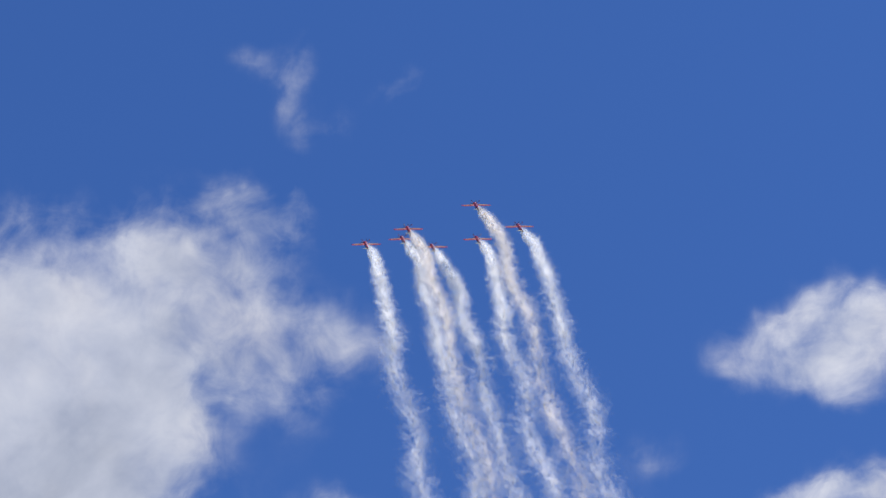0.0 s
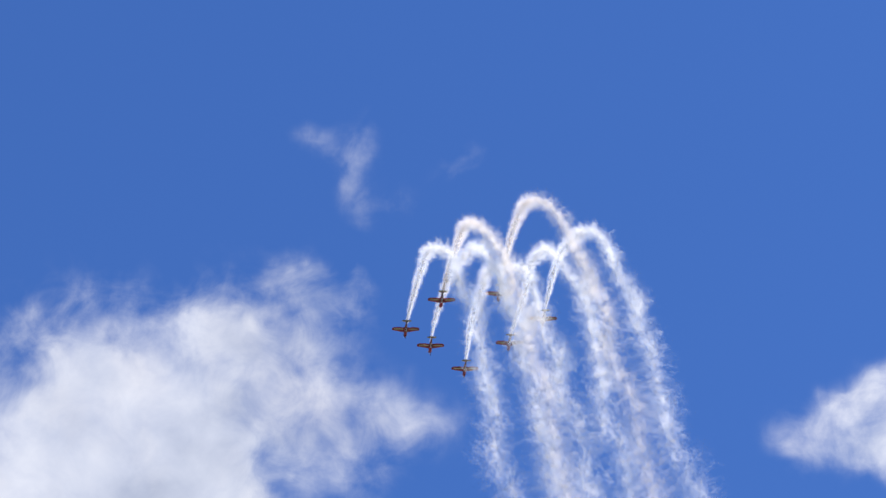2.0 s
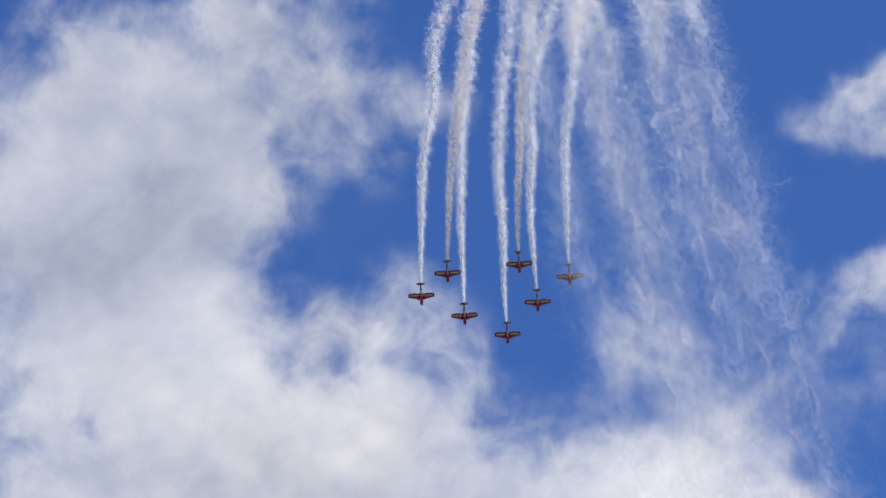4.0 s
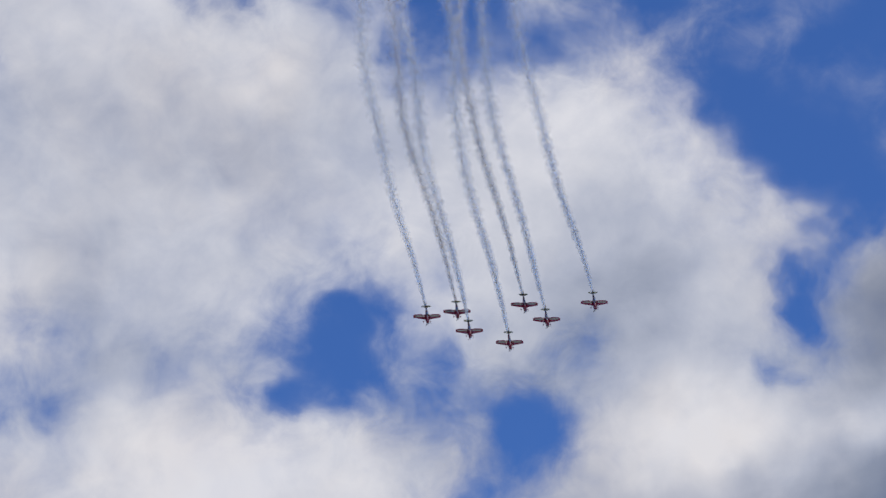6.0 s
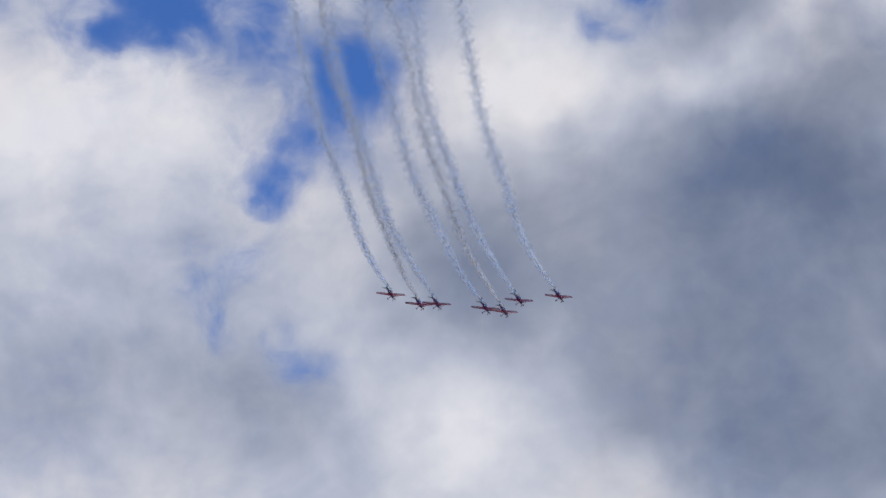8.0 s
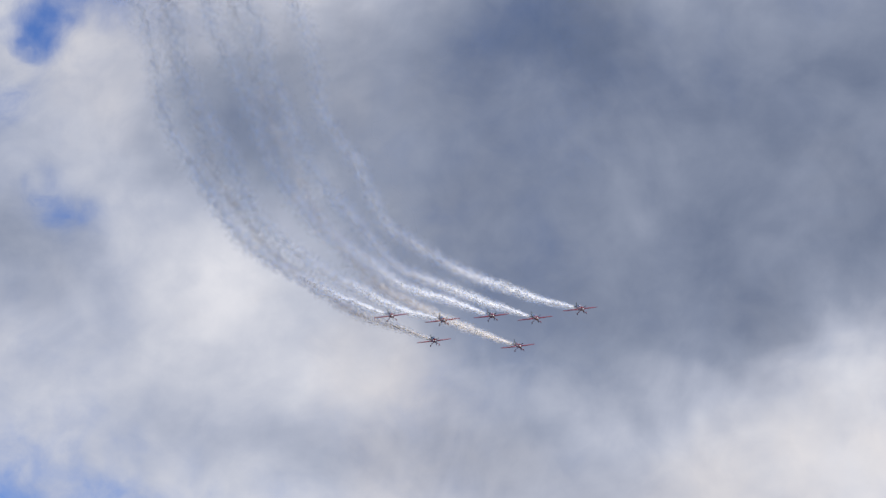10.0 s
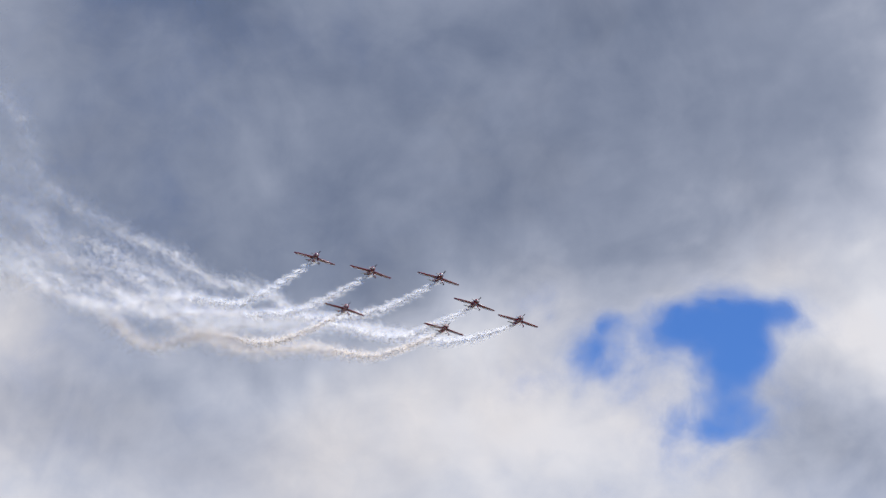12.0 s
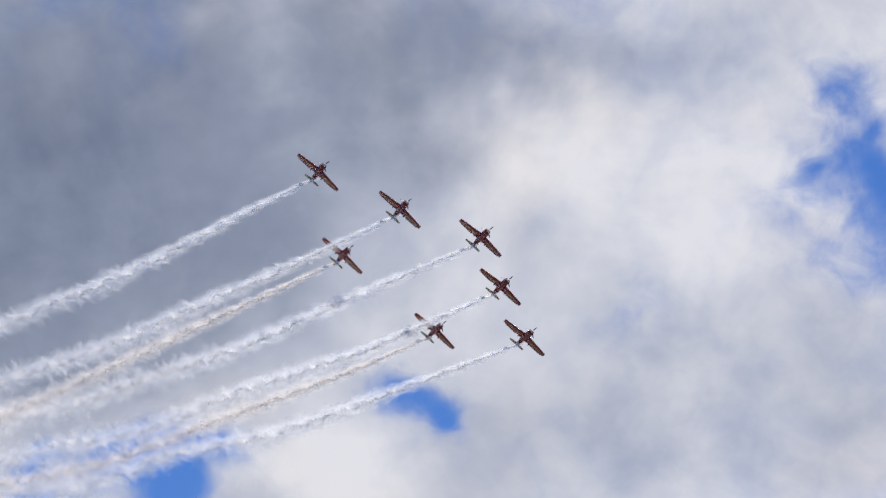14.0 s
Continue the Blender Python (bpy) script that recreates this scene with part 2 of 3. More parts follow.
    strut = part("tail_strut", rod((0, -3.9, -.08), (0, -4.3, -.3), .03, .025), METAL, plane)
    part("tail_wheel", loft([[(x, -4.32 + .09 * math.cos(k * math.pi / 6), -.32 + .09 * math.sin(k * math.pi / 6)) for k in range(12)] for x in (-.03, .03)]), RUBBER, strut)
    prop = part("propeller", rod((0, -.02, 0), (0, .12, 0), .2, .19, 12), METAL, plane)
    prop.location = (0, 2.24, 0)
    part("spinner", loft([oval(.1, .2, -.2, .2), oval(.25, .16, -.16, .16), oval(.38, .09, -.09, .09), oval(.44, .02, -.02, .02)]), WHITE, prop, "pale pointed spinner")
    for k in range(3):
        rings = []
        for r, ch, tw in ((.15, .12, 55), (.45, .17, 38), (.8, .15, 24), (1.0, .08, 18)):
            ring = []
            for c, h in airfoil(ch, .12, 6):
                q = Matrix.Rotation(radians(tw), 3, "X") @ Vector((0, h, c - ch / 2))
                ring.append(Matrix.Rotation(2 * math.pi * k / 3, 3, "Y") @ Vector((r, q.y + .05, q.z)))
            rings.append(ring)
        part("propeller_blade", loft(rings), DARK, prop, "dark propeller blade")
    for piece in plane.children_recursive:
        for v in piece.data.vertices:
            if v.co.y < -1.3:
                v.co.y = -1.3 + (v.co.y + 1.3) * 0.86
    return plane


LABEL_PLANE = "red and cream aerobatic aeroplane trailing smoke in formation"
first = tagged(build_aeroplane(), LABEL_PLANE, "aeroplane", "display formation")

# ---- courses of the seven aeroplanes, metres, at TIMES seconds ----
TIMES = [-9.5, -6.5, -4, -2, -1, 0, 0.5, 1, 1.5, 2.2, 4.3, 5, 5.7, 6.5, 7, 7.5, 8, 8.2, 10.3, 10.6, 11, 11.5, 12, 12.5, 13, 13.5, 14]
COURSE_A = [
    (7.7, 467.0, 40.7), (-4.3, 437.0, 180.7), (-15.3, 435.0, 306.7), (-20.8, 439.0, 390.7), (-20.1, 443.0, 423.7), (-19.4, 447.0, 450.7),
    (-21.1, 446.3, 460.4), (-23.0, 453.2, 470.0), (-24.6, 466.0, 478.8), (-27.7, 487.1, 480.8), (-26.6, 561.7, 429.6), (-18.4, 575.5, 393.4),
    (-5.1, 583.7, 354.7), (8.5, 584.3, 307.2), (17.7, 579.8, 280.1), (27.2, 575.0, 256.4), (37.0, 564.2, 233.5), (41.0, 559.8, 225.6),
    (89.2, 485.4, 164.7), (93.5, 470.3, 158.5), (102.1, 449.0, 154.3), (111.2, 424.1, 147.9), (119.3, 394.6, 143.6), (127.8, 365.1, 141.3),
    (137.5, 335.1, 140.6), (148.7, 304.3, 140.4), (160.6, 272.9, 141.1),
]
COURSE_C = [
    (18.3, 470.8, 46.2), (6.3, 440.8, 186.2), (-4.7, 438.8, 312.2), (-10.2, 442.8, 396.2), (-10.2, 446.8, 429.2), (-10.2, 450.8, 456.2),
    (-12.5, 451.9, 466.7), (-14.2, 459.5, 475.3), (-18.0, 473.2, 481.6), (-20.7, 494.2, 481.1), (-13.9, 565.9, 425.5), (-5.1, 580.0, 389.8),
    (7.3, 585.6, 350.9), (18.6, 584.4, 303.9), (27.9, 580.2, 277.8), (37.4, 574.6, 254.1), (48.2, 564.4, 231.6), (52.8, 560.2, 223.4),
    (98.8, 479.2, 162.6), (102.9, 465.2, 156.5), (110.9, 444.8, 151.8), (119.7, 418.5, 145.0), (127.7, 389.0, 140.3), (137.1, 359.0, 137.3),
    (147.3, 329.0, 135.7), (158.1, 298.2, 134.7), (169.7, 266.6, 134.9),
]
COURSE_D = [
    (26.9, 477.2, 49.6), (14.9, 447.2, 189.6), (3.9, 445.2, 315.6), (-1.6, 449.2, 399.6), (-2.1, 453.2, 432.6), (-2.6, 457.2, 459.6),
    (-4.0, 459.7, 471.6), (-8.3, 469.4, 477.9), (-10.1, 483.0, 482.8), (-11.4, 502.8, 480.3), (-1.8, 569.3, 421.7), (6.3, 583.1, 386.9),
    (18.0, 586.3, 347.4), (29.7, 583.4, 300.9), (39.4, 579.3, 275.7), (49.0, 572.8, 251.9), (60.0, 562.9, 230.3), (64.4, 558.5, 222.8),
    (107.2, 471.7, 161.0), (111.2, 458.9, 154.4), (120.2, 438.8, 149.7), (129.0, 410.9, 142.7), (137.3, 381.2, 137.7), (146.4, 351.1, 133.8),
    (156.3, 321.3, 131.3), (166.5, 290.5, 129.8), (177.6, 259.0, 129.4),
]
COURSE_F = [
    (34.8, 474.3, 49.3), (22.8, 444.3, 189.3), (11.8, 442.3, 315.3), (6.3, 446.3, 399.3), (7.6, 450.3, 432.3), (8.9, 454.3, 459.3),
    (6.5, 456.3, 470.5), (4.2, 462.6, 477.8), (4.0, 475.2, 483.8), (-0.2, 496.1, 483.8), (7.0, 564.8, 429.4), (15.7, 582.7, 396.2),
    (28.0, 587.3, 355.9), (39.4, 585.4, 307.5), (48.3, 583.2, 281.2), (57.9, 577.5, 257.5), (69.0, 569.3, 235.4), (74.0, 565.8, 227.1),
    (118.1, 477.0, 162.9), (122.6, 465.1, 156.3), (131.0, 445.5, 151.6), (138.7, 417.4, 142.6), (146.4, 388.1, 136.2), (154.7, 357.9, 131.7),
    (164.1, 328.2, 128.6), (174.0, 297.2, 126.5), (184.9, 265.4, 125.8),
]
COURSE_G = [
    (47.6, 471.8, 51.1), (35.6, 441.8, 191.1), (24.6, 439.8, 317.1), (19.1, 443.8, 401.1), (19.4, 447.8, 434.1), (19.6, 451.8, 461.1),
    (17.1, 452.6, 473.1), (15.1, 457.3, 479.9), (12.4, 469.0, 486.6), (10.1, 490.9, 487.8), (16.2, 561.3, 435.2), (26.8, 582.7, 402.7),
    (40.7, 587.8, 361.9), (52.4, 586.0, 312.6), (60.7, 585.3, 285.7), (69.2, 580.9, 260.2), (79.5, 573.8, 238.7), (84.2, 570.8, 230.5),
    (128.6, 478.6, 166.1), (133.4, 467.7, 159.3), (141.7, 448.8, 153.7), (148.6, 420.2, 143.3), (155.8, 391.2, 135.1), (163.5, 361.1, 129.3),
    (172.1, 331.9, 125.3), (181.2, 301.0, 122.5), (191.5, 269.7, 120.8),
]
COURSE_B = [
    (20.3, 463.5, 42.4), (8.3, 433.5, 182.4), (-2.7, 431.5, 308.4), (-8.2, 435.5, 392.4), (-8.4, 439.5, 425.4), (-8.7, 443.5, 452.4),
    (-10.8, 441.1, 462.5), (-12.7, 445.6, 471.6), (-14.8, 457.7, 481.0), (-17.8, 480.3, 485.1), (-19.3, 559.6, 434.7), (-10.6, 578.6, 399.2),
    (3.2, 587.9, 359.6), (16.3, 589.2, 310.2), (25.7, 586.1, 283.0), (35.0, 582.4, 258.5), (44.7, 573.7, 235.1), (49.3, 570.2, 226.4),
    (99.7, 493.0, 161.9), (103.7, 479.5, 155.5), (111.7, 459.0, 151.0), (120.0, 433.2, 143.7), (127.8, 404.0, 138.1), (136.5, 374.4, 134.5),
    (146.7, 344.3, 133.1), (157.7, 313.0, 133.0), (169.3, 281.5, 133.4),
]
COURSE_E = [
    (38.0, 462.2, 49.3), (26.0, 432.2, 189.3), (15.0, 430.2, 315.3), (9.5, 434.2, 399.3), (9.0, 438.2, 432.3), (8.5, 442.2, 459.3),
    (4.9, 440.1, 470.3), (1.3, 444.1, 477.7), (0.4, 456.9, 485.3), (-2.2, 481.6, 487.7), (0.9, 559.1, 437.7), (8.1, 581.2, 404.5),
    (21.4, 589.8, 363.6), (35.3, 590.6, 312.3), (45.7, 589.5, 284.2), (55.2, 586.1, 258.7), (66.3, 578.6, 236.0), (70.8, 575.6, 227.5),
    (118.2, 491.1, 161.3), (123.0, 479.0, 155.1), (131.3, 459.1, 150.8), (138.9, 431.2, 142.9), (145.9, 402.2, 135.8), (153.6, 372.5, 130.3),
    (163.0, 343.0, 126.8), (172.8, 312.1, 124.7), (183.6, 280.5, 124.1),
]
LIFT = [
    (-0.09, 0.98, -0.11), (-0.09, 0.98, -0.11), (-0.09, 0.98, -0.11), (-0.09, 0.98, -0.11), (-0.09, 0.98, -0.11), (-0.12, 0.99, 0.06),
    (-0.09, 0.95, -0.29), (0.07, 0.62, -0.78), (0.06, 0.34, -0.94), (0.11, -0.18, -0.98), (0.07, -0.82, -0.56), (0.22, -0.94, -0.26),
    (0.14, -0.99, -0.03), (0.07, -0.99, 0.08), (0.15, -0.98, 0.15), (0.14, -0.94, 0.31), (0.21, -0.88, 0.42), (0.23, -0.84, 0.49),
    (-0.16, -0.47, 0.87), (-0.07, -0.33, 0.94), (-0.00, -0.23, 0.97), (0.08, -0.27, 0.96), (0.22, -0.18, 0.96), (0.38, -0.14, 0.91),
    (0.45, -0.09, 0.89), (0.57, -0.06, 0.82), (0.64, -0.05, 0.77),
]


class Spline:
    """A natural cubic through points at given times."""

    def __init__(self, times, points):
        t, p = np.array(times, float), np.array(points, float)
        h, k = np.diff(t), len(t)
        m, b = np.eye(k), np.zeros(p.shape)
        for i in range(1, k - 1):
            m[i, i - 1:i + 2] = h[i - 1], 2 * (h[i - 1] + h[i]), h[i]
            b[i] = 6 * ((p[i + 1] - p[i]) / h[i] - (p[i] - p[i - 1]) / h[i - 1])
        self.t, self.p, self.h, self.m = t, p, h, np.linalg.solve(m, b)

    def at(self, when, speed=False):
        i = int(np.clip(np.searchsorted(self.t, when) - 1, 0, len(self.t) - 2))
        h, a, c = self.h[i], self.t[i + 1] - when, when - self.t[i]
        u, v = self.p[i] / h - self.m[i] * h / 6, self.p[i + 1] / h - self.m[i + 1] * h / 6
        if speed:
            return (self.m[i + 1] * c * c - self.m[i] * a * a) / (2 * h) - u + v
        return (self.m[i] * a**3 + self.m[i + 1] * c**3) / (6 * h) + u * a + v * c


COURSES = [Spline(TIMES, c) for c in (COURSE_A, COURSE_C, COURSE_D, COURSE_F, COURSE_G, COURSE_B, COURSE_E)]
LIFTS = Spline(TIMES, LIFT)
# degrees by which the nose leads the course towards the lift
NOSE = [(-6.5, 5), (-1, 12), (0, 30), (0.5, 26), (1, 10), (1.5, 2), (2.2, -4), (4.3, 2), (5, 4), (6.5, 12), (7.5, 24), (8.2, 22), (10.3, 6), (11, 4), (12.5, 2), (14, -2)]


WIND = Vector((4.5, 0.5, 0.0))  # metres a second
# metres by which the wake carries the smoke down, by the second in which it was left
WASH = [(-9.5, 12), (1.5, 12.5), (2.5, 9), (4.3, 4.5), (8.2, 5), (10.3, 3.2), (11.0, 3.6), (11.6, 5.2), (14, 5.6)]
# sideways metres a second by which the noses are turned off the course
CRAB = [(-6.5, 0), (2.2, 0), (5, 7), (7.5, 14), (8.2, 14), (10.3, 18), (12.5, 28), (14, 35)]


def heading(when):
    """The way that the noses of the formation point, its lift direction, its course and its speed."""
    course = Vector(np.mean([c.at(when, True) for c in COURSES], 0))
    f = (course - Vector((float(np.interp(when, [k[0] for k in CRAB], [k[1] for k in CRAB])), 0, 0))).normalized()
    u = Vector(LIFTS.at(when))
    u = (u - f * u.dot(f)).normalized()
    return f, u, course.normalized(), course.length


def nosed(when, f, u):
    """The body's own axes: the nose raised from the course."""
    a = radians(float(np.interp(when, [k[0] for k in NOSE], [k[1] for k in NOSE])))
    return f * math.cos(a) + u * math.sin(a), u * math.cos(a) - f * math.sin(a)


def attitude(place, f, u):
    return Matrix.Translation(place) @ Matrix((f.cross(u), f, u)).transposed().to_4x4()


STEP = 0.1
GRID = {round(k * STEP / 2, 3): heading(k * STEP / 2) for k in range(int(-9.5 / STEP * 2), int(14 / STEP * 2) + 1)}


def heading_near(when):
    return GRID[round(round(when / (STEP / 2)) * STEP / 2, 3)]


planes = [first] + [copy_thing(first, Matrix.Identity(4)) for _ in COURSES[1:]]

# ---- smoke: rigid puffs that follow each aeroplane's course, larger and thinner with age ----
AGES = [0.02 + 0.05 * k for k in range(36)] + [1.84 + 0.1 * k for k in range(34)] + [5.3 + 0.25 * k for k in range(14)]


def puff_radius(age):
    return 0.2 + 2.7 * age**0.7


def build_puff(age, gap, seed):
    """One billow about the course: uneven, twisted folds that part from its core and thin out towards their rims."""
    rnd = random.Random(seed)
    r, length = puff_radius(age), max(gap * 62, 0.6 * puff_radius(age))
    folds, rings, columns = 7, 7, 4
    thick = 0.1 + 0.4 * math.exp(-age / 0.95)
    if age > 3:
        thick *= math.exp((3 - age) / 6.0)
    worn = 0.5 * min(1.0, age / 2.0)
    verts, faces, body, veil = [], [], [], []
    twist = [rnd.uniform(0, 2 * math.pi)]
    for _ in range(rings - 1):
        twist.append(twist[-1] + rnd.uniform(-0.5, 0.5))
    for j in range(rings):
        s = j / (rings - 1)
        end = min(1.0, 2.4 * min(s, 1 - s))
        y = (s - 0.5) * length * 2.0
        verts.append((rnd.uniform(-.25, .25) * r, y, rnd.uniform(-.25, .25) * r))
        body.append(1.25 - worn)
        veil.append(thick * end)
        for i in range(folds):
            reach = r * rnd.uniform(0.65, 1.3)
            for k in range(1, columns):
                out = k / (columns - 1)
                a = twist[j] + 2 * math.pi * (i + 0.55 * out * rnd.uniform(-1, 1)) / folds
                verts.append((reach * out * math.cos(a), y + rnd.uniform(-.38, .38) * length * out, reach * out * math.sin(a)))
                body.append(1.25 - 0.95 * out**1.8 - worn)
                veil.append(thick * end * (1 - out**3))
    stride = 1 + folds * (columns - 1)
    for j in range(rings - 1):
        for i in range(folds):
            row = [j * stride] + [j * stride + 1 + i * (columns - 1) + k for k in range(columns - 1)]
            for p, q in zip(row, row[1:]):
                faces.append((p, q, q + stride, p + stride))
    data = bpy.data.meshes.new("smoke_puff")
    data.from_pydata(verts, [], faces)
    data.polygons.foreach_set("use_smooth", [True] * len(faces))
    data.attributes.new("body", "FLOAT", "POINT").data.foreach_set("value", body)
    data.attributes.new("veil", "FLOAT", "POINT").data.foreach_set("value", veil)
    data.attributes.new("age", "FLOAT", "POINT").data.foreach_set("value", [age] * len(verts))
    return data


def build_trail(label, material, seed):
    trail = tagged(new("smoke_trail"), label, "smoke", "smoke trails")
    puffs = []
    for k, age in enumerate(AGES):
        data = build_puff(age, AGES[k + 1] - age if k + 1 < len(AGES) else 0.1, seed * 1000 + k)
        data.materials.append(material)
        ob = new("smoke_puff", data)
        ob.parent = trail
        puffs.append(ob)
    return puffs


trails = []
for k in range(7):
    if k < 5:
        trails.append(build_trail("white oil smoke trail drifting behind an aeroplane", SMOKE_WHITE, k + 1))
    else:
        trails.append(build_trail("pale beige smoke trail behind a rear aeroplane", SMOKE_BEIGE, k + 1))


# ---- clouds on the distant sky ----
LATTICE = np.random.RandomState(7).rand(4, 97, 97)


def swirl(x, y, layer):
    """Smooth random values about zero over the plane, in five octaves."""
    total, size = np.zeros(x.shape), 1.0
    for octave in range(5):
        u, v = x * 0.34 * 2**octave + 11.3 * octave, y * 0.34 * 2**octave + 5.7 * octave
        i, j = np.floor(u).astype(int), np.floor(v).astype(int)
        p, q = u - i, v - j
        p, q = p * p * (3 - 2 * p), q * q * (3 - 2 * q)
        g = LATTICE[layer]
        a, b = g[i % 97, j % 97], g[(i + 1) % 97, j % 97]
        c, d = g[i % 97, (j + 1) % 97], g[(i + 1) % 97, (j + 1) % 97]
        total += size * ((a * (1 - p) + b * p) * (1 - q) + (c * (1 - p) + d * p) * q - 0.5)
        size *= 0.64
    return total


def cloud(name, label, distance, covers):
    """A bulging sheet of vapour; covers: soft patches of (azimuth, elevation, half width, half height, amount) in degrees."""
    step = 0.14
    a0 = min(b[0] - b[2] * 1.7 / math.cos(radians(b[1])) for b in covers)
    a1 = max(b[0] + b[2] * 1.7 / math.cos(radians(b[1])) for b in covers)
    e0, e1 = min(b[1] - b[3] * 1.7 for b in covers), max(b[1] + b[3] * 1.7 for b in covers)
    az, el = np.meshgrid(np.arange(a0, a1, step), np.arange(e0, e1, step))
    flat = az * 0.85
    waz, wel = az + 0.95 * swirl(flat, el, 0), el + 0.8 * swirl(flat, el, 1)

    def patch(a, e, w, h, sharp):
        d = ((waz - a) * np.cos(np.radians(e)) / w)**2 + ((wel - e) / h)**2
        return np.exp(-0.7 * d**sharp)

    bare, painted_shade = np.ones(az.shape), np.zeros(az.shape)
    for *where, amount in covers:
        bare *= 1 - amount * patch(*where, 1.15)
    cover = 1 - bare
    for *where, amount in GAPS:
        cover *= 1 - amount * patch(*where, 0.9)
    # paint the clouds' shaded and sunlit parts
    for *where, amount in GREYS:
        painted_shade = painted_shade + (amount if amount < 0 else amount * (0.95 - painted_shade)) * patch(*where, 1.0)
    painted_shade += 0.16 * swirl(flat * 0.8, el * 1.2, 2)
    far = distance - 110 * cover
    ca = np.cos(np.radians(el))
    pts = np.stack([far * np.sin(np.radians(az)) * ca, far * np.cos(np.radians(az)) * ca, far * np.sin(np.radians(el))], -1)
    keep = cover > 0.05
    rows, cols = az.shape
    ids = -np.ones(az.shape, int)
    quad = keep[:-1, :-1] | keep[1:, :-1] | keep[:-1, 1:] | keep[1:, 1:]
    used = np.zeros(az.shape, bool)
    for dj, di in ((0, 0), (1, 0), (0, 1), (1, 1)):
        used[dj:rows - 1 + dj, di:cols - 1 + di] |= quad
    ids[used] = np.arange(used.sum())
    j, i = np.nonzero(quad)
    faces = np.stack([ids[j, i], ids[j, i + 1], ids[j + 1, i + 1], ids[j + 1, i]], -1)
    data = bpy.data.meshes.new(name)
    data.from_pydata(pts[used].tolist(), [], faces.tolist())
    data.polygons.foreach_set("use_smooth", [True] * len(faces))
    data.attributes.new("cover", "FLOAT", "POINT").data.foreach_set("value", cover[used].astype(np.float32))
    data.attributes.new("painted_shade", "FLOAT", "POINT").data.foreach_set("value", painted_shade[used].astype(np.float32))
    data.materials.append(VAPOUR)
    return tagged(new(name, data), label, "cloud", "", "structure")


GAPS_A = [
    (-5.7, 40.3, 1.4, 1.2, 0.86), (-6.9, 39.1, 0.6, 0.5, 0.8), (8.8, 34.5, 1.3, 1.0, 0.95), (7.3, 39.6, 0.8, 1.7, 0.6),
    (9.8, 40.4, 1.7, 0.6, 0.85), (-2.5, 40.8, 1.0, 1.3, 0.7), (-0.3, 38.6, 0.8, 2.4, 0.5), (-7.2, 41.0, 0.3, 1.0, 0.4),
]
GAPS_B = [
    (-2.6, 29.2, 1.5, 1.2, 1), (-3.9, 28.4, 0.8, 0.3, 0.8), (-1.8, 30.2, 0.8, 0.6, 0.9), (2.7, 27.2, 1.3, 1.3, 0.9),
    (0.8, 28.8, 0.8, 1.2, 0.45), (1.6, 25.5, 1.3, 0.7, 0.34), (0.5, 24.5, 0.5, 0.6, 0.6), (3.7, 29.2, 0.8, 0.5, 0.4),
    (10.1, 33.4, 2.3, 1.2, 0.97), (11.8, 32.5, 1.0, 0.9, 0.92), (9.9, 30.2, 0.5, 0.9, 0.85), (8.9, 28.6, 0.4, 0.3, 0.55),
    (0.6, 24.4, 1.1, 1.0, 0.25), (1.4, 25.5, 0.8, 0.5, 0.5), (-0.1, 22.9, 0.5, 0.5, 0.55), (-0.9, 21.6, 0.3, 1.0, 0.5),
]
GAPS_C = [
    (1.8, 20.8, 0.8, 0.3, 0.32), (0.7, 21.1, 0.6, 0.3, 0.34), (-5.3, 37.2, 0.6, 0.4, 0.5), (-7.1, 36.9, 0.5, 0.3, 0.35),
    (-12.1, 35.0, 0.4, 0.3, 0.35), (22.3, 18.2, 0.8, 0.5, 0.38), (22.0, 16.9, 0.6, 0.8, 0.34), (23.7, 16.7, 1.0, 0.5, 0.36),
    (25.9, 17.0, 0.5, 0.6, 0.4), (25.8, 15.2, 0.6, 0.6, 0.35), (19.2, 17.9, 0.4, 0.2, 0.3),
]
GAPS_D = [
    (27.2, 16.3, 1.0, 1.2, 0.97), (26.5, 15.2, 0.5, 0.4, 0.6), (25.7, 17.4, 0.9, 0.5, 0.38), (32.2, 18.8, 0.6, 0.3, 0.72),
    (33.0, 18.3, 0.3, 0.4, 0.65), (23.2, 16.5, 1.2, 0.4, 0.38), (23.8, 17.3, 0.5, 0.4, 0.38), (22.0, 18.3, 0.5, 0.4, 0.4),
    (24.2, 16.4, 0.5, 0.3, 0.3), (44.2, 22.8, 0.8, 1.5, 0.95), (42.6, 23.2, 0.8, 0.5, 0.7), (43.4, 24.7, 0.5, 0.8, 0.6),
    (43.9, 21.4, 0.6, 0.6, 0.4), (32.2, 18.5, 0.8, 0.4, 0.6), (27.2, 17.1, 1.4, 0.6, 0.95), (23.9, 17.3, 0.6, 0.4, 0.4),
    (37.8, 20.4, 0.5, 0.5, 0.45), (28.4, 17.4, 0.5, 0.4, 0.6),
]
GAPS = GAPS_A + GAPS_B + GAPS_C + GAPS_D
